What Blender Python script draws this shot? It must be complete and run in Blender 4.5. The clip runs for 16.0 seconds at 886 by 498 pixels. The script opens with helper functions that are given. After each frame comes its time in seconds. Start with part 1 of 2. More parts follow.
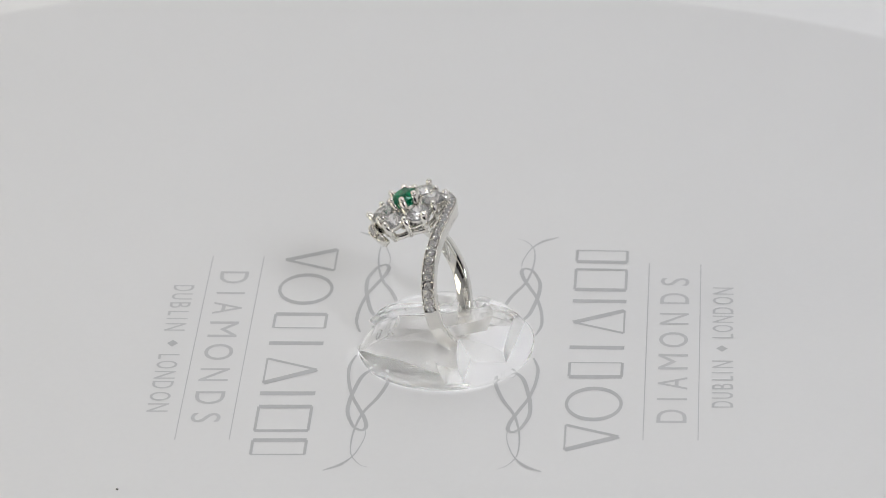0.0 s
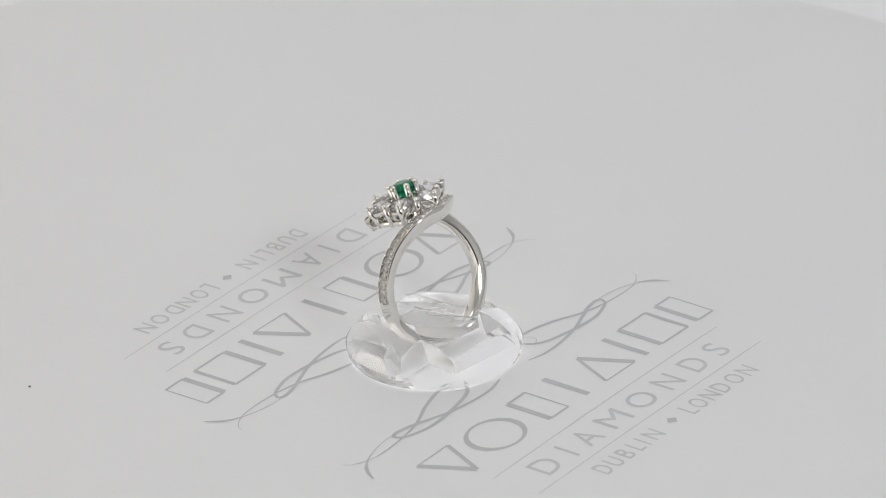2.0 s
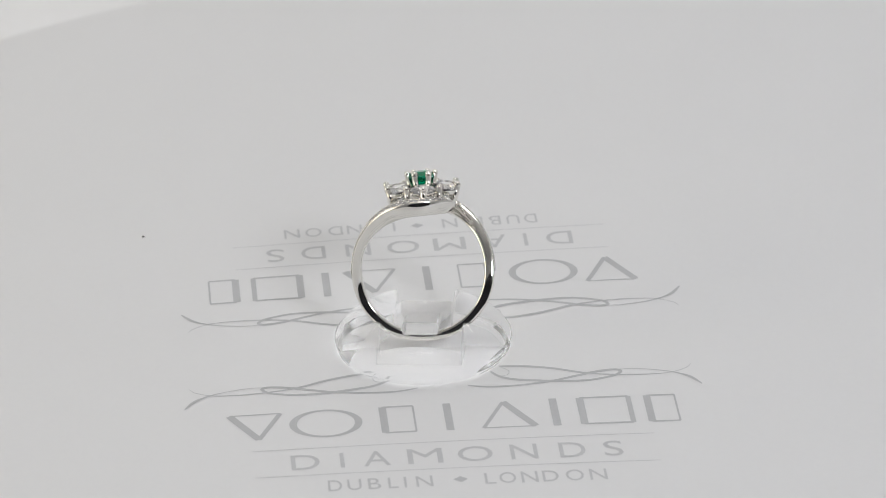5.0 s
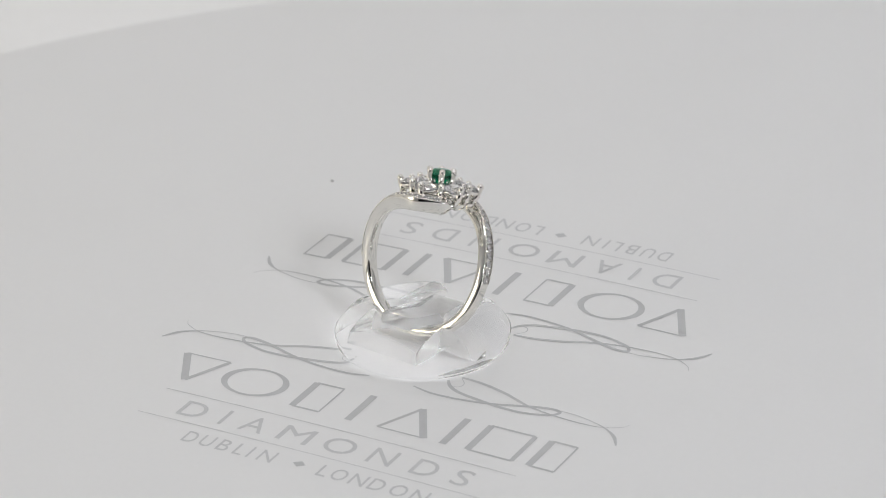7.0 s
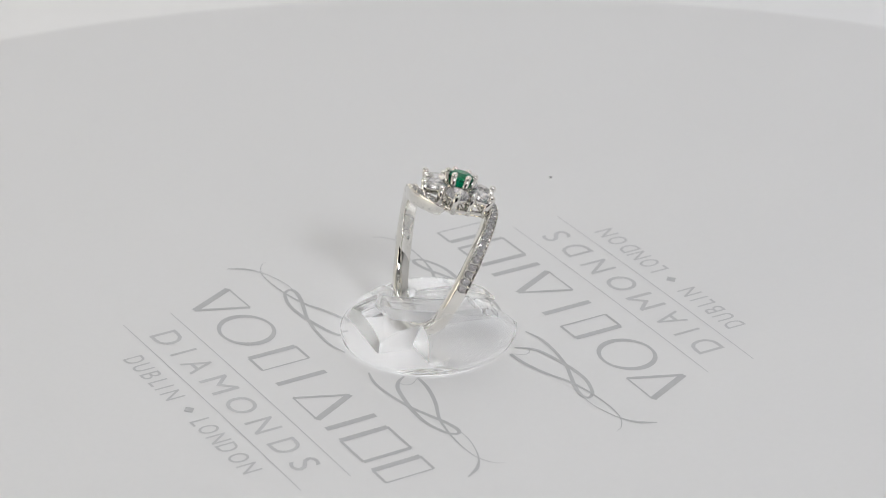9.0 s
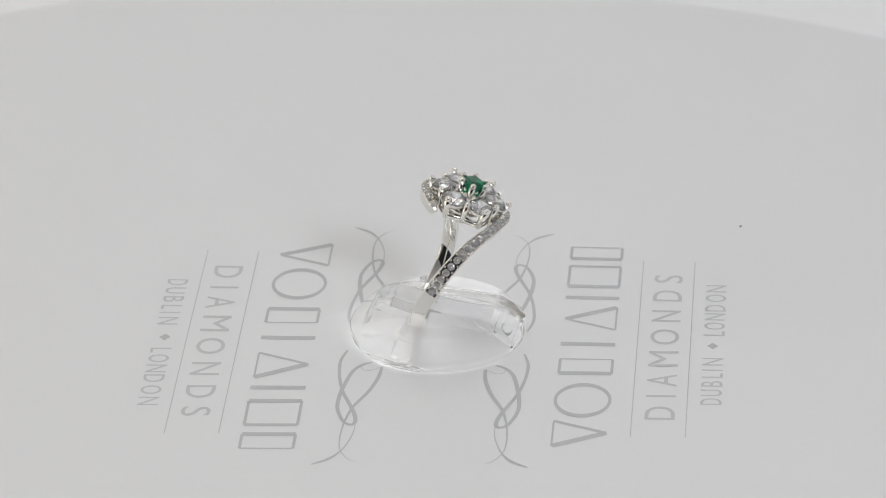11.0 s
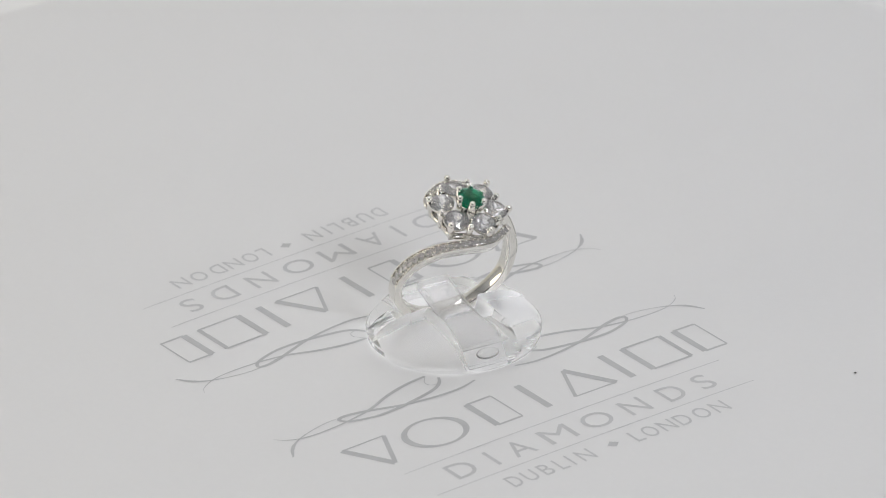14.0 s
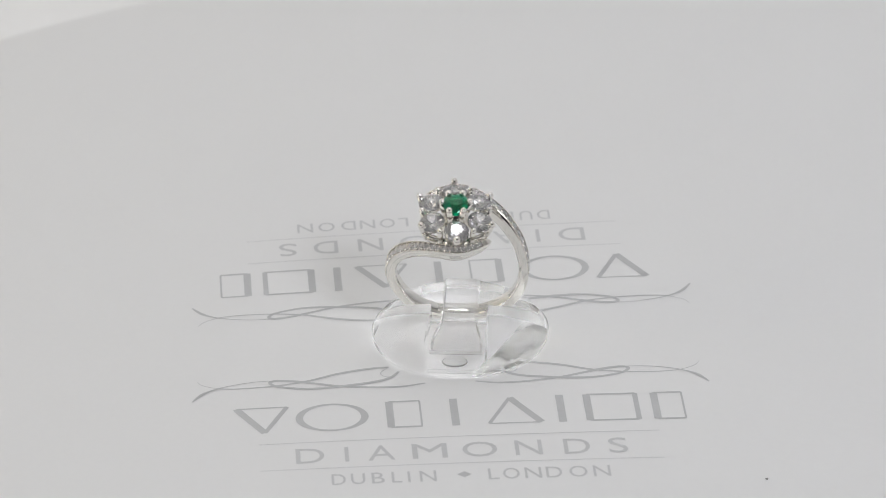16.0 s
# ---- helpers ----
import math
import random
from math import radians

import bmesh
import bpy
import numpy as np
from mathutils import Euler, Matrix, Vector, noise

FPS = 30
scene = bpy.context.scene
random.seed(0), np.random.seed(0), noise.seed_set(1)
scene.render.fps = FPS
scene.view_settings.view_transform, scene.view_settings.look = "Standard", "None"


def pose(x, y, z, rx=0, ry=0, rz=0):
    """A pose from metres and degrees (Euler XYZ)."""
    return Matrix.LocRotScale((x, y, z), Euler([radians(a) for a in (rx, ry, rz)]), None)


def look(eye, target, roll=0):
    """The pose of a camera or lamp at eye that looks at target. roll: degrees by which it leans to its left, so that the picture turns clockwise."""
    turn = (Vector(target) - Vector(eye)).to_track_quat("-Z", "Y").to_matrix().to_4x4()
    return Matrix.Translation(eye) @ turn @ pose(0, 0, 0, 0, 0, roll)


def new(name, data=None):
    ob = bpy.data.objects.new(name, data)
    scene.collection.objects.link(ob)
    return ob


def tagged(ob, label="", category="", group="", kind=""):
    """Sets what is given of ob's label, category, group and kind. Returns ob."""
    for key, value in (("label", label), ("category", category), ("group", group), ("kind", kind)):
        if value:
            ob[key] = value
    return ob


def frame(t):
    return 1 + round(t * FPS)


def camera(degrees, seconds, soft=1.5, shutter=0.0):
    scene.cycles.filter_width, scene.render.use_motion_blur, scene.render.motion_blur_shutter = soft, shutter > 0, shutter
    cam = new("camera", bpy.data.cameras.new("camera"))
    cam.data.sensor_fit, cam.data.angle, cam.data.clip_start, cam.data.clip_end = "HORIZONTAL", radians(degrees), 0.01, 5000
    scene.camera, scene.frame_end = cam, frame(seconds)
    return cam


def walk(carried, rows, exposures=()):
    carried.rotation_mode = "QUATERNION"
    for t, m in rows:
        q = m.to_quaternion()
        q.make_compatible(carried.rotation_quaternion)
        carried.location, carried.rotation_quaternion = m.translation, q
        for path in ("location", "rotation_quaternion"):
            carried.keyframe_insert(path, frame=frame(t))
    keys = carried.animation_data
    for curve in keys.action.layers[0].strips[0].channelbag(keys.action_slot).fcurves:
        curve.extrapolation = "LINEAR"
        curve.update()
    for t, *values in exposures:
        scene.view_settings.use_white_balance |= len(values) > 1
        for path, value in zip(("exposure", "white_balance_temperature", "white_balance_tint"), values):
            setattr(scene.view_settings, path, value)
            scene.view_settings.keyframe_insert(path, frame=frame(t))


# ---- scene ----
import functools

# One jewel on a clear clip, on a slowly turning white table before a white sweep.
MM = 0.001
SECONDS = 16.0

cam = camera(10.233, SECONDS, soft=0.9)
cam.data.dof.use_dof, cam.data.dof.focus_distance, cam.data.dof.aperture_fstop = True, 0.772, 42.0
EYE = (0.0, -0.69186, 0.36019)
AIM = Vector((math.sin(radians(0.0391)) * math.cos(radians(-26.413)),
              math.cos(radians(0.0391)) * math.cos(radians(-26.413)),
              math.sin(radians(-26.413))))
VIEW = look(EYE, tuple(Vector(EYE) + AIM), -1.194)
walk(cam, [(0.0, VIEW), (SECONDS, VIEW)])


def turn_at(t):
    """Degrees by which the table has turned at t seconds."""
    return 0.125 - 16.4156 * t - 0.0021 * t * t


# ---- light ----
world = bpy.data.worlds.new("room_dim")
world.use_nodes = True
world.node_tree.nodes["Background"].inputs["Color"].default_value = (0.9, 0.93, 1.0, 1)
world.node_tree.nodes["Background"].inputs["Strength"].default_value = 0.05
scene.world = world


def area_lamp(name, eye, target, size, watts, color):
    lamp = bpy.data.lights.new(name, "AREA")
    lamp.shape, lamp.size, lamp.size_y = "RECTANGLE", size[0], size[1]
    lamp.energy, lamp.color = watts, color
    ob = new(name, lamp)
    ob.matrix_world = look(eye, target)
    return ob


area_lamp("softbox_key", (0.49, -0.92, 0.71), (0, 0, 0.01), (0.24, 0.22), 4.35, (0.926, 0.943, 1.0))
area_lamp("softbox_warm", (-0.86, -0.34, 0.26), (0, 0, 0.02), (0.46, 0.44), 1.85, (1.0, 0.91, 0.71))
# fill added overhead, no panel known: evens the shadows, adds glints in stones
area_lamp("top_fill", (0.0, 0.02, 0.95), (0, 0, 0), (0.36, 0.22), 1.85, (0.96, 0.967, 1.0))
scene.view_settings.exposure = 0.0


# ---- materials ----
def material(name, color, rough=0.5, metal=0.0, trans=0.0, ior=1.45, coat=0.0):
    mat = bpy.data.materials.new(name)
    mat.use_nodes = True
    b = mat.node_tree.nodes["Principled BSDF"]
    b.inputs["Base Color"].default_value = (*color, 1)
    b.inputs["Roughness"].default_value = rough
    b.inputs["Metallic"].default_value = metal
    b.inputs["Transmission Weight"].default_value = trans
    b.inputs["IOR"].default_value = ior
    b.inputs["Coat Weight"].default_value = coat
    return mat


def grain(mat, scale, amount, bump=0.0, distance=0.0001, rough=0.0, coarse=None):
    """Two scales of noise in colour and roughness, and a fine relief, in object space."""
    nt = mat.node_tree
    b = nt.nodes["Principled BSDF"]
    base = tuple(b.inputs["Base Color"].default_value)
    tc = nt.nodes.new("ShaderNodeTexCoord")
    fine = nt.nodes.new("ShaderNodeTexNoise")
    fine.inputs["Scale"].default_value, fine.inputs["Detail"].default_value = scale, 6
    wide = nt.nodes.new("ShaderNodeTexNoise")
    wide.inputs["Scale"].default_value, wide.inputs["Detail"].default_value = coarse or scale / 12, 3
    nt.links.new(tc.outputs["Object"], fine.inputs["Vector"])
    nt.links.new(tc.outputs["Object"], wide.inputs["Vector"])
    both = nt.nodes.new("ShaderNodeMath")
    both.operation = "ADD"
    nt.links.new(fine.outputs["Fac"], both.inputs[0])
    nt.links.new(wide.outputs["Fac"], both.inputs[1])
    ramp = nt.nodes.new("ShaderNodeMapRange")
    ramp.inputs["From Min"].default_value, ramp.inputs["From Max"].default_value = 0.6, 1.4
    ramp.inputs["To Min"].default_value, ramp.inputs["To Max"].default_value = 1 - amount, 1 + amount
    nt.links.new(both.outputs[0], ramp.inputs["Value"])
    mul = nt.nodes.new("ShaderNodeVectorMath")
    mul.operation = "SCALE"
    mul.inputs[0].default_value = base[:3]
    nt.links.new(ramp.outputs[0], mul.inputs["Scale"])
    nt.links.new(mul.outputs[0], b.inputs["Base Color"])
    if rough:
        r = b.inputs["Roughness"].default_value
        rr = nt.nodes.new("ShaderNodeMapRange")
        rr.inputs["From Min"].default_value, rr.inputs["From Max"].default_value = 0.6, 1.4
        rr.inputs["To Min"].default_value, rr.inputs["To Max"].default_value = max(0.0, r - rough), r + rough
        nt.links.new(both.outputs[0], rr.inputs["Value"])
        nt.links.new(rr.outputs[0], b.inputs["Roughness"])
    if bump:
        bp = nt.nodes.new("ShaderNodeBump")
        bp.inputs["Strength"].default_value, bp.inputs["Distance"].default_value = bump, distance
        nt.links.new(fine.outputs["Fac"], bp.inputs["Height"])
        nt.links.new(bp.outputs[0], b.inputs["Normal"])
    return mat


M_BOARD = grain(material("white_board", (0.79, 0.79, 0.789), 0.45, coat=0.05), 900, 0.012, 0.05, 0.00003, 0.05, 14)
M_SWEEP = grain(material("white_sweep", (0.90, 0.90, 0.90), 0.7), 400, 0.012, 0.05, 0.00005, 0.05, 6)
M_WALL = grain(material("matt_white", (0.74, 0.74, 0.74), 0.8), 300, 0.02, 0.1, 0.0002, 0.05, 4)
M_DARK = grain(material("dark_room_wall", (0.03, 0.028, 0.035), 0.8), 60, 0.05, 0.1, 0.0005, 0.05, 3)
M_INK = grain(material("grey_ink", (0.52, 0.525, 0.53), 0.42), 1500, 0.05, 0.0, 0.0001, 0.05, 150)
M_INK_MID = grain(material("light_grey_ink", (0.58, 0.585, 0.59), 0.42), 1500, 0.05, 0.0, 0.0001, 0.05, 150)
M_INK_THIN = grain(material("pale_grey_ink", (0.55, 0.555, 0.56), 0.45), 1500, 0.05, 0.0, 0.0001, 0.05, 150)
M_GOLD = grain(material("white_gold", (0.84, 0.824, 0.78), 0.055, metal=1.0), 1200, 0.02, 0.02, 0.00002, 0.03, 160)
# the acrylics' white diffuse share lifts dark refractions, like a haze
M_ACRYLIC = material("clear_acrylic", (0.935, 0.937, 0.935), 0.09, trans=0.92, ior=1.26)
M_POLISHED = material("polished_acrylic", (0.96, 0.965, 0.96), 0.03, trans=0.98, ior=1.4)
M_HAZE = material("milky_acrylic", (0.93, 0.93, 0.93), 0.16, trans=0.86, ior=1.16)
# white diffuse share lifts the stones' darks, standing in for sparkle
M_DIAMOND = material("diamond", (1.0, 0.99, 1.0), 0.0, trans=0.93, ior=2.1)
M_PAVE = material("pave_diamond", (1.0, 0.99, 1.0), 0.0, trans=0.86, ior=2.0)
M_EMERALD = material("emerald", (0.0, 0.36, 0.16), 0.01, trans=0.92, ior=1.58)
M_SPECK = grain(material("dark_dust", (0.16, 0.15, 0.14), 0.9), 4000, 0.2, 0.2, 0.0001)


# ---- mesh helpers ----
def mesh_from(name, bm, mat, smooth=False):
    me = bpy.data.meshes.new(name)
    bm.normal_update()
    bm.to_mesh(me)
    bm.free()
    me.materials.append(mat)
    if smooth:
        for poly in me.polygons:
            poly.use_smooth = True
        if smooth is not True:
            me.set_sharp_from_angle(angle=radians(smooth))
    return me


def part(name, data, parent, label="", m=None):
    """Links a mesh as one object under a thing or a part, at the pose m in its space."""
    ob = new(name, data)
    ob.parent = parent
    if m is not None:
        ob.matrix_basis = m
    return tagged(ob, label)


def slab(outline, z0, z1):
    """A closed prism over a plan outline (counter-clockwise)."""
    bm = bmesh.new()
    low = [bm.verts.new((x, y, z0)) for x, y in outline]
    top = [bm.verts.new((x, y, z1)) for x, y in outline]
    bm.faces.new(top)
    bm.faces.new(low[::-1])
    n = len(outline)
    for i in range(n):
        bm.faces.new((low[i], low[(i + 1) % n], top[(i + 1) % n], top[i]))
    return bm


def box(bm, sx, sy, sz, m):
    got = bmesh.ops.create_cube(bm, size=1.0, matrix=m @ Matrix.Diagonal((sx, sy, sz, 1)))
    return got["verts"]


def spin(profile, steps):
    """A solid of revolution about z; the profile runs from the axis below to the axis above."""
    bm = bmesh.new()
    rings = []
    for r, z in profile:
        if r < 1e-9:
            rings.append([bm.verts.new((0, 0, z))])
        else:
            rings.append([bm.verts.new((r * math.cos(2 * math.pi * i / steps), r * math.sin(2 * math.pi * i / steps), z))
                          for i in range(steps)])
    for a, b in zip(rings, rings[1:]):
        for i in range(steps):
            j = (i + 1) % steps
            if len(a) == 1:
                bm.faces.new((a[0], b[j], b[i]))
            elif len(b) == 1:
                bm.faces.new((a[i], a[j], b[0]))
            else:
                bm.faces.new((a[i], a[j], b[j], b[i]))
    return bm


def smoothstep(a, b, x):
    x = min(1.0, max(0.0, (x - a) / (b - a)))
    return x * x * (3 - 2 * x)


def catmull(points, steps=10):
    """A smooth line through the points, (x, y, width)."""
    pts = [points[0]] + list(points) + [points[-1]]
    out = []
    for i in range(1, len(pts) - 2):
        p0, p1, p2, p3 = (np.array(q, float) for q in pts[i - 1:i + 3])
        for k in range(steps):
            t = k / steps
            out.append(0.5 * (2 * p1 + (p2 - p0) * t + (2 * p0 - 5 * p1 + 4 * p2 - p3) * t * t
                              + (3 * p1 - p0 - 3 * p2 + p3) * t ** 3))
    out.append(np.array(points[-1], float))
    return out


def ribbon(bm, points, z0, z1):
    """A flat stroke of changing width along a smooth line, as a thin solid."""
    line = catmull(points)
    rows = []
    for i, q in enumerate(line):
        d = line[min(i + 1, len(line) - 1)][:2] - line[max(i - 1, 0)][:2]
        d = d / (np.linalg.norm(d) + 1e-12)
        n = np.array((-d[1], d[0])) * max(q[2], 0.02) / 2
        a, b = q[:2] + n, q[:2] - n
        rows.append([bm.verts.new((*(v * MM), z + 1.5e-8 * i)) for z in (z0, z1) for v in (a, b)])
    for p, q in zip(rows, rows[1:]):
        bm.faces.new((p[2], p[3], q[3], q[2]))
        bm.faces.new((p[0], p[2], q[2], q[0]))
        bm.faces.new((p[3], p[1], q[1], q[3]))
    return bm


# ---- the setting: white tent assumed round the table, cloths unseen; dark room in front ----
TABLE_Z = -0.030


def build_setting():
    bm = bmesh.new()
    # sweep: table, cove and back in one bent sheet with thickness
    line = [(-1.35, TABLE_Z)]
    y0, rad = 0.17, 0.12
    line.append((y0, TABLE_Z))
    for i in range(1, 17):
        a = math.pi / 2 * i / 16
        line.append((y0 + rad * math.sin(a), TABLE_Z + rad * (1 - math.cos(a))))
    line.append((y0 + rad, 1.1))
    outer = [(y, z) for y, z in line]
    thick = 0.006
    back = []
    for i, (y, z) in enumerate(line):
        a = line[min(i + 1, len(line) - 1)]
        b = line[max(i - 1, 0)]
        d = Vector((a[0] - b[0], a[1] - b[1])).normalized()
        back.append((y + d.y * thick, z - d.x * thick))
    for x0, x1 in ((-0.95, 0.95),):
        A = [[bm.verts.new((x, y, z)) for y, z in outer] for x in (x0, x1)]
        B = [[bm.verts.new((x, y, z)) for y, z in back] for x in (x0, x1)]
        for i in range(len(line) - 1):
            bm.faces.new((A[0][i], A[1][i], A[1][i + 1], A[0][i + 1]))
            bm.faces.new((B[0][i + 1], B[1][i + 1], B[1][i], B[0][i]))
            for k in (0, 1):
                bm.faces.new((A[k][i], A[k][i + 1], B[k][i + 1], B[k][i]))
        for i in (0, len(line) - 1):
            bm.faces.new((A[0][i], A[1][i], B[1][i], B[0][i]))
    bmesh.ops.recalc_face_normals(bm, faces=bm.faces)
    tagged(new("backdrop", mesh_from("backdrop", bm, M_SWEEP, True)),
           "seamless matt white sweep curving up behind the turntable", "backdrop", kind="structure")

    def wall(name, sx, sy, sz, x, y, z, mat, label):
        bm = bmesh.new()
        box(bm, sx, sy, sz, pose(x, y, z))
        tagged(new(name, mesh_from(name, bm, mat)), label, "wall" if "ceiling" not in name else "ceiling", kind="structure")

    # sides and top stay out of view; they close the place and bounce light
    wall("wall_west", 0.02, 1.7, 1.2, -0.962, -0.52, 0.56, M_WALL, "plain unseen white cloth side, added to bounce light")
    wall("wall_east", 0.02, 1.7, 1.2, 0.962, -0.52, 0.56, M_WALL, "plain unseen white cloth side, added to bounce light")
    wall("wall_south_low", 1.96, 0.02, 0.98, 0, -1.382, 0.45, M_DARK, "plain dark opening of the light tent behind the camera")
    # unseen cloth added above the dark wall to brighten what the stones mirror
    wall("bounce_cloth_south", 1.96, 0.02, 0.22, 0, -1.382, 1.05, M_WALL, "unseen white cloth added to bounce light into the stones")
    wall("ceiling", 1.96, 1.72, 0.02, 0, -0.52, 1.172, M_WALL, "plain unseen white cloth top, added to bounce light")


build_setting()


# ---- the turntable and its print ----
PRINT_TOP = 0.00004


def letter_mesh(char, size):
    """One upright letter of the built-in font, as a flat mesh, with its bounds."""
    cu = bpy.data.curves.new("letter", "FONT")
    cu.body, cu.size, cu.resolution_u = char, size, 4
    ob = bpy.data.objects.new("letter", cu)
    scene.collection.objects.link(ob)
    dg = bpy.context.evaluated_depsgraph_get()
    me = bpy.data.meshes.new_from_object(ob.evaluated_get(dg))
    co = [(v.co.x, v.co.y) for v in me.vertices]
    faces = [tuple(p.vertices) for p in me.polygons]
    bpy.data.objects.remove(ob)
    bpy.data.curves.remove(cu)
    bpy.data.meshes.remove(me)
    return co, faces


def word_bmesh(word, cells, top, base):
    """Letters fitted into cells (left, right) between two lines, y up."""
    bm = bmesh.new()
    for char, (a, b) in zip(word, cells):
        co, faces = letter_mesh(char, 1.0)
        xs, ys = [c[0] for c in co], [c[1] for c in co]
        x0, x1, y0, y1 = min(xs), max(xs), min(ys), max(ys)
        vs = [bm.verts.new(((a + (x - x0) / (x1 - x0) * (b - a)) * MM, (base + (y - y0) / (y1 - y0) * (top - base)) * MM, PRINT_TOP))
              for x, y in co]
        for f in faces:
            try:
                bm.faces.new([vs[i] for i in f])
            except ValueError:
                pass
    return bm


def bar(bm, x0, x1, y0, y1, steps=24):
    rows = [[bm.verts.new(((x0 + (x1 - x0) * i / steps) * MM, y * MM, PRINT_TOP)) for y in (y0, y1)] for i in range(steps + 1)]
    for p, q in zip(rows, rows[1:]):
        bm.faces.new((p[0], q[0], q[1], p[1]))


def warp(x, y):
    """Height of the board, which droops to its rim and is twisted into a slight saddle."""
    return 0.0678 * (x * x - y * y) - 0.3552 * x * y - 0.1625 * (x * x + y * y)


def laid(me, m):
    """A copy of a flat printed mesh at the pose m, laid on the board."""
    out = me.copy()
    for v in out.vertices:
        p = m @ v.co
        v.co = (p.x, p.y, p.z + warp(p.x, p.y))
    return out


def build_turntable():
    table = tagged(new("turntable"), "round glossy white turntable with two grey printed marks", "turntable")
    # a thin round card, cut a little over the size of the plate below it
    bm = bmesh.new()
    count, radius, thick = 180, 0.1575, 0.0016
    sheets = []
    for low in (0, 1):
        rings = [[bm.verts.new((0, 0, -thick * low))]]
        for k in range(1, 46):
            r = (radius - 0.0006 * low) * k / 45
            rings.append([])
            for n in range(count):
                x, y = 0.00006 + r * math.cos(2 * math.pi * n / count), 0.00018 + r * math.sin(2 * math.pi * n / count)
                rings[-1].append(bm.verts.new((x, y, warp(x, y) - thick * low - (0.0004 if k == 45 and not low else 0))))
        for n in range(count):
            f = (rings[0][0], rings[1][n], rings[1][(n + 1) % count])
            bm.faces.new(f[::-1] if low else f)
            for p, q in zip(rings[1:], rings[2:]):
                f = (p[n], q[n], q[(n + 1) % count], p[(n + 1) % count])
                bm.faces.new(f[::-1] if low else f)
        sheets.append(rings[-1])
    for n in range(count):
        m = (n + 1) % count
        bm.faces.new((sheets[0][n], sheets[1][n], sheets[1][m], sheets[0][m]))
    board = part("board", mesh_from("board", bm, M_BOARD, 50), table, "smooth white card, drooping towards its rim")
    foot = spin([(0, TABLE_Z + 0.0005), (0.088, TABLE_Z + 0.0005), (0.09, TABLE_Z + 0.003), (0.09, -0.0135), (0.088, -0.012), (0.031, -0.0112), (0.03, -0.0021), (0, -0.0016)], 96)
    part("foot", mesh_from("foot", foot, M_WALL, 35), table, "white round foot")

    # word mark as plain shapes: a frame of two stems and two thin bars in each cell
    cells = [(-33.9, -25.1), (-24.4, -13.2), (-11.1, -4.7), (-4.3, 4.3), (4.6, 13.8), (14.9, 17.9), (19.4, 28.6), (29.8, 35.8)]
    shapes = []
    top, low = -19.5, -28.1

    def stroke(points, widths, closed=False):
        """A plain outline shape: one quad for each side, wide or thin."""
        bm = bmesh.new()
        n = len(points)
        for i in range(n if closed else n - 1):
            p, q, w = Vector(points[i]), Vector(points[(i + 1) % n]), widths[i % len(widths)]
            d = (q - p).normalized()
            e = Vector((-d.y, d.x)) * w / 2
            z = PRINT_TOP + 0.000003 * i
            bm.faces.new([bm.verts.new((v.x * MM, v.y * MM, z)) for v in (p - e, q - e, q + e, p + e)])
        shapes.append(mesh_from("shape", bm, M_INK))

    # triangle, ellipse, frame, bar, triangle, bar, two frames
    a, b = cells[0]
    stroke([(a + 0.5, top - 0.2), (a + 4.7, low + 0.3), (b - 0.5, top - 0.2)], [1.2, 0.75, 0.3], True)
    bm = bmesh.new()
    a, b = cells[1]
    n = 48
    loop = [[bm.verts.new((((a + b) / 2 + rx * math.cos(t)) * MM, ((top + low) / 2 + ry * math.sin(t)) * MM, PRINT_TOP))
             for t in (2 * math.pi * i / n for i in range(n))] for rx, ry in (((b - a) / 2, 4.45), ((b - a) / 2 - 1.15, 3.95))]
    for i in range(n):
        j = (i + 1) % n
        bm.faces.new((loop[0][i], loop[0][j], loop[1][j], loop[1][i]))
    shapes.append(mesh_from("shape", bm, M_INK))
    for k, left, right in ((2, 1.15, 0.3), (6, 1.15, 0.8), (7, 1.15, 0.3)):
        a, b = cells[k]
        stroke([(a + 1.2, top - 0.2), (a + 1.2, low + 0.2), (b - 0.5, low + 0.2), (b - 0.5, top - 0.2)], [left, 0.45, right, 0.45], True)
    for x in (0.0, (cells[5][0] + cells[5][1]) / 2):
        stroke([(x, low), (x, top)], [1.2])
    a, b = cells[4]
    stroke([(a + 0.5, low + 0.2), (a + 4.1, top - 0.4), (b - 0.7, low + 0.2)], [0.6, 1.2, 0.3], True)
    word = word_bmesh("DIAMONDS", [(-24.8, -20.5), (-17.4, -16.8), (-13.9, -9.8), (-7.2, -1.9), (0.4, 5.7), (8.4, 12.5), (15.8, 19.8), (22.6, 25.5)], -33.5, -38.1)
    word = mesh_from("word", word, M_INK_MID)
    cities = word_bmesh("DUBLINLONDON", [(-19.7, -17.6), (-16.8, -14.7), (-13.7, -11.8), (-10.7, -9.2), (-8.3, -7.95), (-6.5, -4.0),
                                         (3.8, 5.4), (6.0, 8.5), (9.3, 11.8), (12.5, 14.9), (16.0, 18.7), (19.6, 22.2)], -41.9, -45.2)
    cities = mesh_from("cities", cities, M_INK_MID)
    dot = bmesh.new()
    dot.faces.new([dot.verts.new((x * MM, y * MM, PRINT_TOP)) for x, y in ((-0.9, -43.4), (0.2, -44.3), (1.3, -43.4), (0.2, -42.5))])
    dot = mesh_from("diamond_dot", dot, M_INK)
    rules = []
    for y in (-31.55, -39.9):
        bm = bmesh.new()
        bar(bm, -30.3, 30.75, y - 0.07, y + 0.07)
        rules.append(mesh_from("rule", bm, M_INK_THIN))
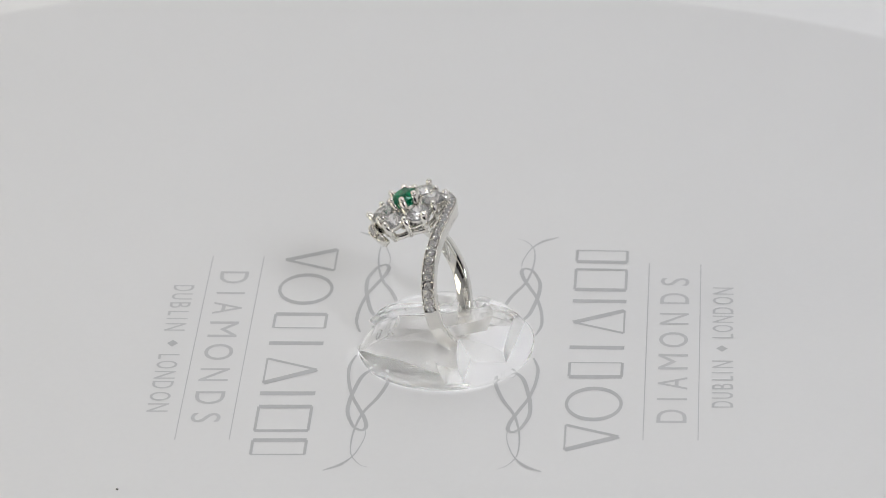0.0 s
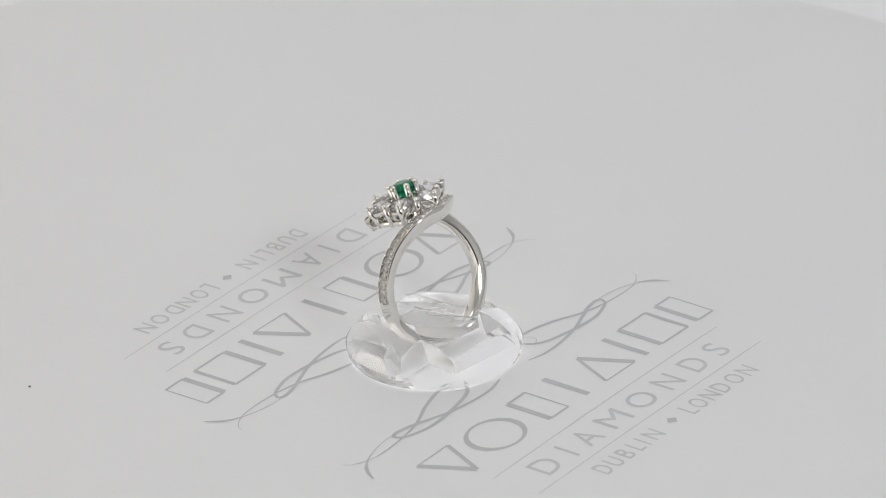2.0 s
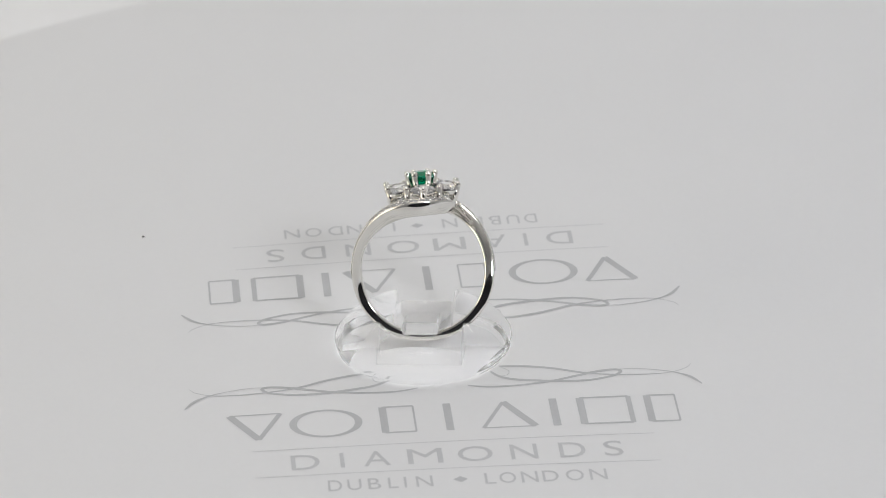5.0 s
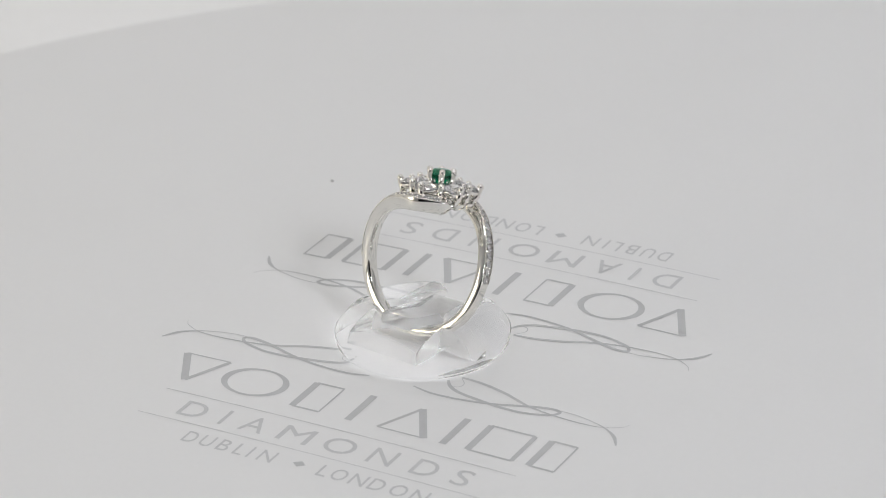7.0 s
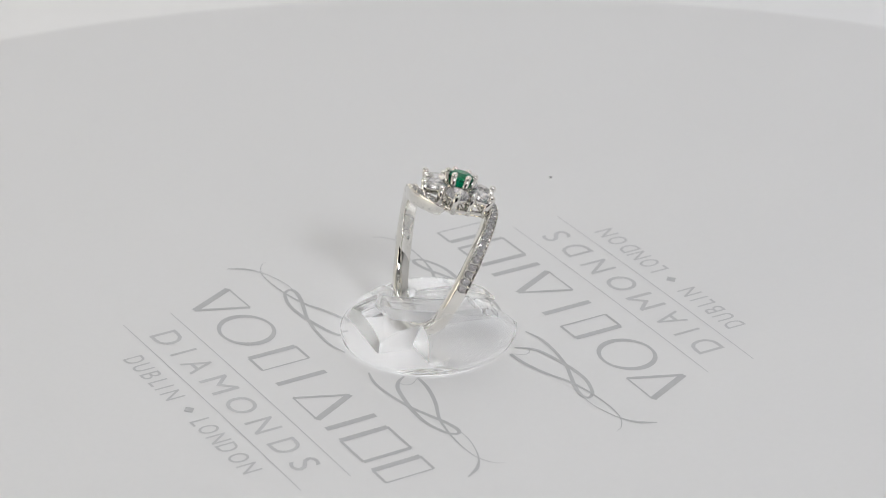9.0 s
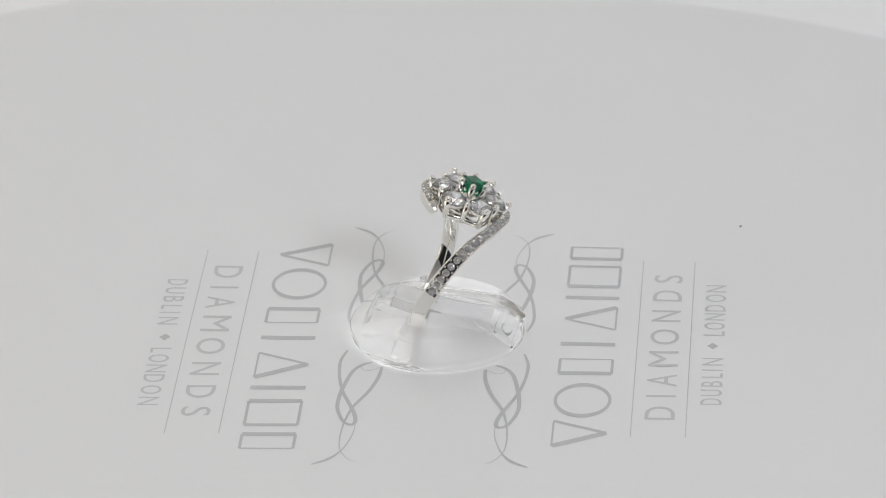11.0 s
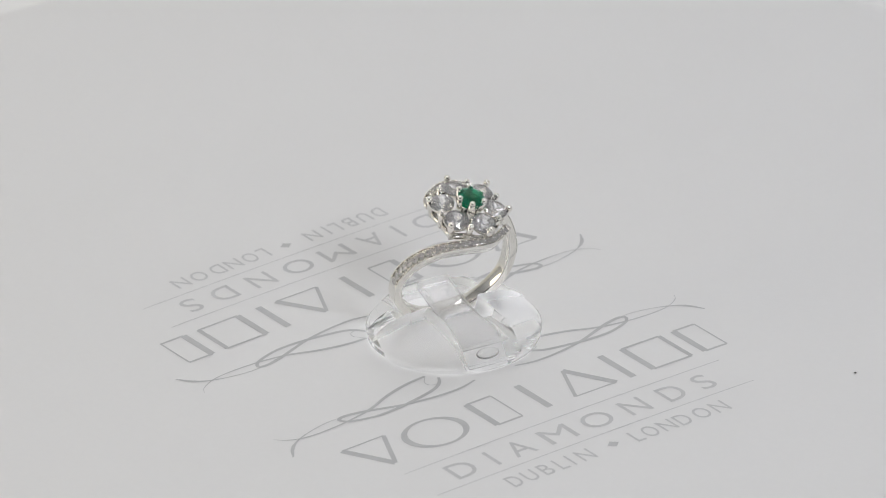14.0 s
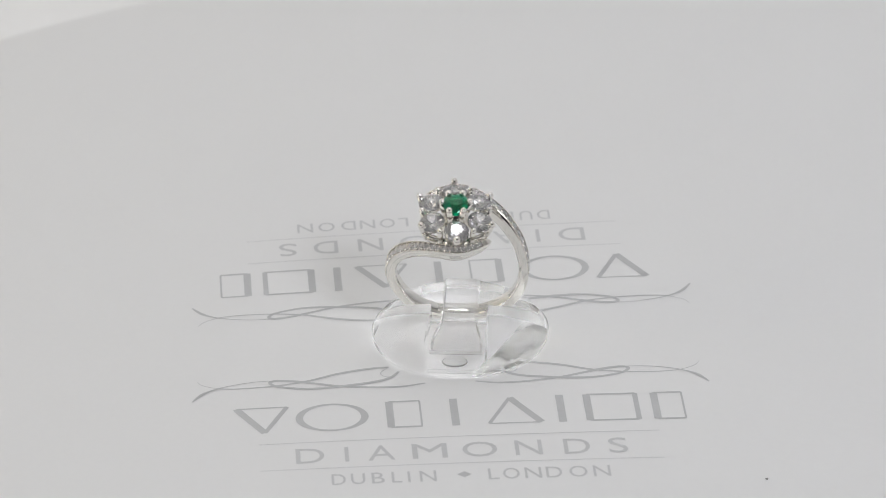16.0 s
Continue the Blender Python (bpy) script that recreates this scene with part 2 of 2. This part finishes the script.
    # half of a knotted flourish, and its mirror image
    strands = [
        [(3.9, -14.0, 0.3), (7.5, -14.8, 0.5), (12.2, -14.6, 0.5), (17.2, -13.7, 0.55), (20.5, -12.6, 0.6), (24.0, -11.4, 0.65),
         (26.7, -10.9, 0.65), (27.9, -11.3, 0.6), (27.6, -12.2, 0.55), (26.4, -13.0, 0.55), (22.8, -14.0, 0.6), (18.8, -14.0, 0.65),
         (14.5, -13.4, 0.65), (10.9, -12.6, 0.65), (8.9, -11.4, 0.6), (7.8, -9.8, 0.4)],
        [(9.3, -8.2, 0.5), (13.0, -8.5, 0.6), (17.6, -9.7, 0.6), (22.0, -11.5, 0.5), (26.0, -12.4, 0.35), (30.0, -12.8, 0.25),
         (33.4, -12.8, 0.2), (36.0, -12.4, 0.16), (38.4, -11.1, 0.12), (39.2, -9.8, 0.05)],
        [(26.5, -10.9, 0.1), (30.3, -10.9, 0.13), (34.1, -11.7, 0.18), (36.6, -12.7, 0.3), (38.6, -14.2, 0.6), (40.1, -16.5, 0.25)],
        [(9.0, -11.5, 0.1), (10.3, -11.1, 0.12), (10.6, -9.9, 0.12), (9.5, -8.5, 0.1)],
    ]
    flourish = bmesh.new()
    for side in (1, -1):
        for k, s in enumerate(strands):
            z = PRINT_TOP + 0.000004 * (k + (4 if side < 0 else 0))
            ribbon(flourish, [(x * side, y, w) for x, y, w in s], z - 0.000003, z)
    flourish = mesh_from("flourish", flourish, M_INK)
    for m in (pose(0.58 * MM, -1.1 * MM, 0, 0, 0, 86.22), pose(0.76 * MM, -0.53 * MM, 0, 0, 0, 266.11)):
        for me in shapes:
            part("printed_shape", laid(me, m), board, "plain grey printed shape of a word mark")
        part("lettering", laid(word, m), board, "grey printed word in spaced capitals")
        part("lettering", laid(cities, m), board, "small grey printed words in capitals")
        part("separator", laid(dot, m), board, "small grey printed lozenge")
        for me in rules:
            part("rule", laid(me, m), board, "hairline grey printed rule")
        part("flourish", laid(flourish, m), board, "knotted grey printed flourish")
    return table


turntable = build_turntable()


# ---- the clear clip that holds the jewel ----
STAND_AT = Vector((0.56 * MM, -3.0 * MM, 0.0))
RING_AT = Vector((0.11 * MM, -2.71 * MM, 12.28 * MM))
RING_TURN, RING_LEAN, RING_ROLL = 78.07, 20.61, 2.14


def ring_pose():
    x = Vector((math.cos(radians(RING_TURN)), math.sin(radians(RING_TURN)), 0))
    out = Vector((-math.sin(radians(RING_TURN)), math.cos(radians(RING_TURN)), 0))
    z = out * math.sin(radians(RING_LEAN)) + Vector((0, 0, math.cos(radians(RING_LEAN))))
    c, s = math.cos(radians(RING_ROLL)), math.sin(radians(RING_ROLL))
    x, z = x * c + z * s, z * c - x * s
    y = z.cross(x)
    m = Matrix((x, y, z)).transposed().to_4x4()
    return Matrix.Translation(RING_AT) @ m


def carve(bm, cutters):
    """Takes the cutters away from the solid; all are closed bmeshes."""
    def temp(b):
        me = bpy.data.meshes.new("temp")
        b.to_mesh(me)
        b.free()
        ob = bpy.data.objects.new("temp", me)
        scene.collection.objects.link(ob)
        return ob
    body = temp(bm)
    tools = [temp(c) for c in cutters]
    for tool in tools:
        mod = body.modifiers.new("cut", "BOOLEAN")
        mod.operation, mod.solver, mod.object = "DIFFERENCE", "EXACT", tool
    dg = bpy.context.evaluated_depsgraph_get()
    me = bpy.data.meshes.new_from_object(body.evaluated_get(dg))
    out = bmesh.new()
    out.from_mesh(me)
    for ob in (body, *tools):
        bpy.data.objects.remove(ob)
    return out


def build_stand():
    stand = tagged(new("ring_stand"), "clear acrylic domed ring clip standing on the white board", "ring stand")
    prof = [(0, -0.03), (12.9, -0.03), (13.5, 0.3), (13.75, 0.9), (13.3, 1.25), (13.35, 1.5), (13.95, 1.8), (13.95, 2.2), (13.6, 2.6), (12.95, 3.4), (12.2, 4.3), (10.8, 5.15), (8.6, 5.8), (4.5, 6.2), (0, 6.3)]
    dome = spin([(r * MM, z * MM) for r, z in prof], 72)
    place = Matrix.Translation(STAND_AT) @ pose(0, 0, 0, 0, 0, RING_TURN)
    inv = place.inverted()
    rp = inv @ ring_pose()
    # slot for the band through both lobes, along the leaning plane
    slot = bmesh.new()
    box(slot, 25.5 * MM, 3.0 * MM, 14 * MM, rp @ pose(0, 0, -4.6 * MM))
    # wide pocket on the side that shows the foot of the band, narrow channel on the other;
    # y points to the side that the jewel leans to
    pocket = bmesh.new()
    box(pocket, 13.0 * MM, 9.0 * MM, 8.0 * MM, pose(0, -5.8 * MM, 5.7 * MM, -6, 0, 0))
    channel = bmesh.new()
    box(channel, 9.0 * MM, 14.0 * MM, 8.0 * MM, pose(0, 5.6 * MM, 6.65 * MM))
    # sloping face at the mouth of the channel
    mouth = bmesh.new()
    box(mouth, 9.6 * MM, 9.0 * MM, 4.0 * MM, pose(0, 11.0 * MM, 1.9 * MM, -32, 0, 0) @ pose(0, 0, 2.0 * MM))
    bm = carve(dome, [slot, pocket, channel, mouth])
    body = part("base", mesh_from("base", bm, M_ACRYLIC, 28), stand, m=place)
    # a springy bent strip that presses on the band from inside
    tongue = bmesh.new()
    spine = catmull([(8.2, 2.9, 0), (5.0, 3.4, 0), (1.6, 4.2, 0), (-2.6, 5.3, 0), (-6.9, 6.6, 0)], 6)
    rows = []
    for i, q in enumerate(spine):
        d = spine[min(i + 1, len(spine) - 1)][:2] - spine[max(i - 1, 0)][:2]
        d = d / np.linalg.norm(d)
        nrm = np.array((-d[1], d[0])) * 0.95
        hw = 2.8 + 1.2 * smoothstep(1.0, 7.5, q[0])
        edge = [(-hw, nrm * 0.6), (-hw + 0.25, nrm), (hw - 0.25, nrm), (hw, nrm * 0.6), (hw, -nrm * 0.6), (hw - 0.25, -nrm), (-hw + 0.25, -nrm), (-hw, -nrm * 0.6)]
        rows.append([tongue.verts.new((x * MM, (q[0] + o[0]) * MM, (q[1] + o[1]) * MM)) for x, o in edge])
    for p, q in zip(rows, rows[1:]):
        for k in range(8):
            tongue.faces.new((p[k], p[(k + 1) % 8], q[(k + 1) % 8], q[k]))
    tongue.faces.new(rows[0][::-1])
    tongue.faces.new(rows[-1])
    bmesh.ops.recalc_face_normals(tongue, faces=tongue.faces)
    tong = part("tongue", mesh_from("tongue", tongue, M_HAZE, 35), stand, "bent clear holding tongue", place)
    boss = bmesh.new()
    bmesh.ops.create_uvsphere(boss, u_segments=24, v_segments=12, radius=1.0,
                              matrix=pose(0, 11.0 * MM, 1.9 * MM, -32, 0, 0) @ Matrix.Diagonal((2.0 * MM, 1.0 * MM, 0.5 * MM, 1)))
    dimple = part("boss", mesh_from("boss", boss, M_POLISHED, True), stand, "small clear oval boss", place)
    # added ridges at the channel mouth, there to catch bright stripes from the lamps
    ridges = []
    for y, z in ((9.6, 2.75), (12.5, 0.95)):
        bm = bmesh.new()
        box(bm, 8.4 * MM, 0.6 * MM, 0.5 * MM, pose(0, y * MM, z * MM, -32, 0, 0))
        bmesh.ops.bevel(bm, geom=bm.edges[:], offset=0.18 * MM, segments=3, affect="EDGES", profile=0.5)
        ridges.append(part("ridge", mesh_from("ridge", bm, M_POLISHED, 40), stand, "low clear rounded ridge added to catch glints", place))
    for o in (body, tong, dimple, *ridges):
        o.visible_shadow = False
    return stand


ring_stand = build_stand()


# ---- the jewel ----
def gem_mesh(name, mat, r, sides=8, depth=1.0):
    """A round brilliant with a flat table, crown, girdle and pavilion, girdle at z = 0."""
    bm = bmesh.new()
    n = sides
    rows = [(0.53, 0.34, n, 0.0), (0.79, 0.2, n, 0.5), (1.0, 0.03, 2 * n, 0.0), (1.0, -0.03, 2 * n, 0.0), (0.42, -0.575, n, 0.5), (0.02, -0.86, n, 0.0)]
    for rr, z, k, off in rows:
        for i in range(k):
            a = 2 * math.pi * (i + off) / k
            bm.verts.new((rr * r * math.cos(a), rr * r * math.sin(a), z * r * depth))
    bmesh.ops.convex_hull(bm, input=bm.verts)
    bmesh.ops.dissolve_limit(bm, angle_limit=radians(1.0), verts=bm.verts, edges=bm.edges)
    return mesh_from(name, bm, mat)


def tube(bm, a, b, r0, r1, ball=True, sides=10):
    """A tapered round wire from a to b with a rounded bead at b."""
    a, b = Vector(a), Vector(b)
    d = b - a
    m = Matrix.Translation((a + b) / 2) @ d.to_track_quat("Z", "Y").to_matrix().to_4x4()
    bmesh.ops.create_cone(bm, cap_ends=True, segments=sides, radius1=r0, radius2=r1, depth=d.length, matrix=m)
    if ball:
        bmesh.ops.create_icosphere(bm, subdivisions=2, radius=r1 * 1.06, matrix=Matrix.Translation(b))


# degrees from the bottom of the band: radius of its outer face and sideways shift, then width, height and lean
BAND_AT = (0, 45, 75, 95, 112, 130, 148, 166, 184, 200, 214)
BAND_R = (10.21, 10.64, 10.97, 11.17, 11.43, 11.8, 12.13, 12.28, 12.44, 13.19, 14.72)
BAND_SHIFT = (0.0, 0.12, 0.14, 0.71, 1.52, 2.75, 4.42, 6.07, 6.72, 5.04, 2.25)
SECTION_AT = (0, 80, 120, 160, 214)
SECTION_W = (2.25, 2.25, 2.25, 1.75, 1.25)
SECTION_H = (1.42, 1.55, 1.6, 2.3, 2.4)
SECTION_LEAN = (0.0, 0.0, 3.0, 15.6, 12.7)


@functools.lru_cache(None)
def slopes(at, value):
    return np.gradient(np.array(value), np.array(at, float))


def glide(t, at, value):
    """A smooth curve through the values."""
    m = slopes(at, value)
    i = min(max(int(np.searchsorted(at, t)) - 1, 0), len(at) - 2)
    h = at[i + 1] - at[i]
    s = (t - at[i]) / h
    return ((2 * s ** 3 - 3 * s ** 2 + 1) * value[i] + (s ** 3 - 2 * s ** 2 + s) * h * m[i]
            + (3 * s ** 2 - 2 * s ** 3) * value[i + 1] + (s ** 3 - s ** 2) * h * m[i + 1])


def band_point(theta):
    """The middle of the band's outer face, its width and height, theta degrees from the bottom."""
    t = abs(theta)
    side = 1 if theta >= 0 else -1
    r, shift = glide(t, BAND_AT, BAND_R), side * glide(t, BAND_AT, BAND_SHIFT)
    a = radians(theta)
    return Vector((r * math.sin(a), shift, -r * math.cos(a))), glide(t, SECTION_AT, SECTION_W), glide(t, SECTION_AT, SECTION_H)


def band_frame(theta):
    p, w, h = band_point(theta)
    q0, q1 = band_point(theta - 0.5)[0], band_point(theta + 0.5)[0]
    along = (q1 - q0).normalized()
    a = radians(theta)
    up = Vector((math.sin(a), 0, -math.cos(a)))
    across = up.cross(along).normalized()
    up = along.cross(across).normalized()
    # towards the cluster the outer face leans in, its far edge standing higher
    tw = radians(glide(abs(theta), SECTION_AT, SECTION_LEAN)) * (1 if theta >= 0 else -1)
    across, up = across * math.cos(tw) + up * math.sin(tw), up * math.cos(tw) - across * math.sin(tw)
    return p, along, across, up, w, h


END = 205


def build_band():
    bm = bmesh.new()
    rows = []
    steps = 240
    for i in range(steps + 1):
        th = -END + 2 * END * i / steps
        p, along, across, up, w, h = band_frame(th)
        c = 0.22
        hw = w / 2
        g = 0.3 * smoothstep(92.0, 93.0, abs(th)) * (1 - smoothstep(199.5, 200.5, abs(th)))
        sec = [(-hw, -c), (-hw + c * 0.4, -c * 0.35), (-hw + c, 0), (-hw + c * 1.3, -g), (hw - c * 1.3, -g), (hw - c, 0), (hw - c * 0.4, -c * 0.35), (hw, -c),
               (hw, -h + c), (hw - c * 0.4, -h + c * 0.35), (hw - c, -h), (-hw + c, -h), (-hw + c * 0.4, -h + c * 0.35), (-hw, -h + c)]
        e = max(0.0, (abs(th) - END + 5) / 5)
        k = math.sqrt(max(0.04, 1 - e * e))
        rows.append([bm.verts.new((p + across * x * k + up * ((z + h / 2) * k - h / 2)) * MM) for x, z in sec])
    for a, b in zip(rows, rows[1:]):
        n = len(a)
        for k in range(n):
            bm.faces.new((a[k], a[(k + 1) % n], b[(k + 1) % n], b[k]))
    bm.faces.new(rows[0][::-1])
    bm.faces.new(rows[-1])
    bmesh.ops.recalc_face_normals(bm, faces=bm.faces)
    me = mesh_from("band", bm, M_GOLD, 38)
    return me


HEAD_Z, HALO_Z, HALO_R = 15.65, 13.8, 4.27


def build_ring():
    ring = tagged(new("ring"), "white gold bypass ring with a green emerald and diamond cluster", "ring")
    base = ring_pose()
    head = base @ pose(0.21 * MM, 0.11 * MM, 14.34 * MM, 1.26, -1.63, 5.57) @ pose(0, 0, -14.34 * MM)
    band = part("band", build_band(), ring, "polished white gold crossover band", base)

    # stones set along the outer face of both arms
    small = gem_mesh("pave_diamond", M_PAVE, 0.60 * MM, depth=0.62)
    bead = bmesh.new()
    bmesh.ops.create_icosphere(bead, subdivisions=1, radius=0.2 * MM)
    bead = mesh_from("bead", bead, M_GOLD, True)
    for side in (1, -1):
        th = 94.5
        while th < 198.5:
            p, along, across, up, w, h = band_frame(side * th)
            k = min(1.0, w / 2.1)
            m = Matrix((along, across, up)).transposed().to_4x4()
            if m.determinant() < 0:
                m = Matrix((along, -across, up)).transposed().to_4x4()
            part("pave_diamond", small, band, "", Matrix.Translation((p + up * 0.02) * MM) @ m @ Matrix.Scale(k, 4))
            step = math.degrees(1.25 * k / p.length)
            for e in (1, -1):
                q, al, ac, u2, w2, h2 = band_frame(side * (th + step / 2))
                part("bead", bead, band, "", Matrix.Translation((q + ac * e * (w2 / 2 - 0.42) + u2 * 0.05) * MM))
            th += step
        # milled edges
        rail = bmesh.new()
        th = 92.5
        while th < 200:
            q, al, ac, u2, w2, h2 = band_frame(side * th)
            for e in (1, -1):
                bmesh.ops.create_icosphere(rail, subdivisions=1, radius=0.13 * MM,
                                           matrix=Matrix.Translation((q + ac * e * (w2 / 2 - 0.16) - u2 * 0.0) * MM))
            th += 1.25
        tagged(part("milled_edge", mesh_from("milled_edge", rail, M_GOLD, True), band, "beaded milgrain edge"), kind="stuff")

    # cluster
    part("emerald", gem_mesh("emerald", M_EMERALD, 2.12 * MM), ring, "round deep green emerald", head @ pose(0, 0, HEAD_Z * MM))
    stone = gem_mesh("diamond", M_DIAMOND, 1.97 * MM)
    for i in range(6):
        a = 30 + 60 * i
        m = pose(0, 0, 0, 0, 0, a) @ pose(HALO_R * MM, 0, HALO_Z * MM, 0, 10, 0)
        part("diamond", stone, ring, "round brilliant diamond", head @ m)
    outer, shared, inner = bmesh.new(), bmesh.new(), bmesh.new()
    tube(outer, Vector((5.2, 0, 10.9)) * MM, Vector((6.3, 0, HALO_Z + 0.4)) * MM, 0.55 * MM, 0.53 * MM)
    tube(shared, Vector((4.6, 0, 10.9)) * MM, Vector((5.2, 0, HALO_Z + 0.4)) * MM, 0.50 * MM, 0.47 * MM)
    tube(inner, Vector((1.4, 0, 11.9)) * MM, Vector((2.16, 0, HEAD_Z + 0.38)) * MM, 0.44 * MM, 0.5 * MM)
    outer, shared, inner = (mesh_from("prong", b, M_GOLD, True) for b in (outer, shared, inner))
    for i in range(6):
        part("prong", outer, ring, "", head @ pose(0, 0, 0, 0, 0, 30 + 60 * i))
        part("prong", shared, ring, "", head @ pose(0, 0, 0, 0, 0, 60 * i))
        part("prong", inner, ring, "", head @ pose(0, 0, 0, 0, 0, 60 * i))
    # open basket: scalloped rail below the stones, a collet under each stone
    rail = bmesh.new()
    loops = []
    count = 72
    for i in range(count):
        t = 2 * math.pi * i / count
        r = 4.75 + 0.35 * math.cos(6 * (t - math.pi / 6))
        loops.append([rail.verts.new(Vector(((r + dr) * math.cos(t), (r + dr) * math.sin(t), 11.2 + dz)) * MM)
                      for dr, dz in ((0.45, -0.25), (0.5, 0.0), (0.45, 0.35), (0.3, 0.45), (-0.45, 0.45), (-0.6, 0.3), (-0.6, -0.3), (0.3, -0.35))])
    for i in range(count):
        p, q = loops[i], loops[(i + 1) % count]
        for k in range(8):
            rail.faces.new((p[k], q[k], q[(k + 1) % 8], p[(k + 1) % 8]))
    bmesh.ops.recalc_face_normals(rail, faces=rail.faces)
    # an open seat below each diamond
    cup = bmesh.new()
    prof = [(1.95, -0.06), (1.98, -0.3), (1.72, -0.75), (1.5, -0.95), (1.42, -0.85), (1.78, -0.3), (1.84, -0.1)]
    rings = [[cup.verts.new((r * math.cos(2 * math.pi * i / 28) * MM, r * math.sin(2 * math.pi * i / 28) * MM, z * MM)) for i in range(28)] for r, z in prof]
    for k in range(len(prof)):
        p, q = rings[k], rings[(k + 1) % len(prof)]
        for i in range(28):
            j = (i + 1) % 28
            cup.faces.new((p[i], p[j], q[j], q[i]))
    bmesh.ops.recalc_face_normals(cup, faces=cup.faces)
    cup = mesh_from("seat", cup, M_GOLD, 40)
    for i in range(6):
        part("seat", cup, ring, "thin white gold seat", head @ pose(0, 0, 0, 0, 0, 30 + 60 * i) @ pose(HALO_R * MM, 0, (HALO_Z - 0.05) * MM, 0, 10, 0))
    part("basket_rail", mesh_from("basket_rail", rail, M_GOLD, 50), ring, "scalloped white gold rail under the stones", head)
    collet = spin([(0.0, 10.7 * MM), (2.4 * MM, 10.7 * MM), (2.6 * MM, 11.2 * MM), (1.4 * MM, 12.2 * MM), (1.5 * MM, 14.3 * MM), (0.9 * MM, 14.3 * MM), (0.8 * MM, 12.4 * MM), (0.0, 12.2 * MM)], 32)
    part("collet", mesh_from("collet", collet, M_GOLD, True), ring, "white gold seat under the emerald", head)
    return ring


ring = build_ring()


# ---- a grain of dust on the board ----
def build_speck():
    speck = tagged(new("dust_speck"), "tiny dark grain of dust on the white board", "dust")
    bm = bmesh.new()
    bmesh.ops.create_icosphere(bm, subdivisions=2, radius=0.21 * MM)
    for v in bm.verts:
        v.co *= 1 + 0.5 * noise.noise(v.co * 6000)
        v.co.z *= 0.5
    part("grain", mesh_from("grain", bm, M_SPECK, True), speck, m=pose(-49.27 * MM, -42.64 * MM, 0.12 * MM + warp(-49.27 * MM, -42.64 * MM)))
    return speck


dust_speck = build_speck()


def motions():
    rows = [(i * 0.5, pose(0, 0, 0, 0, 0, turn_at(i * 0.5))) for i in range(int(SECONDS * 2) + 1)]
    for thing in (turntable, ring_stand, ring, dust_speck):
        walk(thing, rows)


motions()
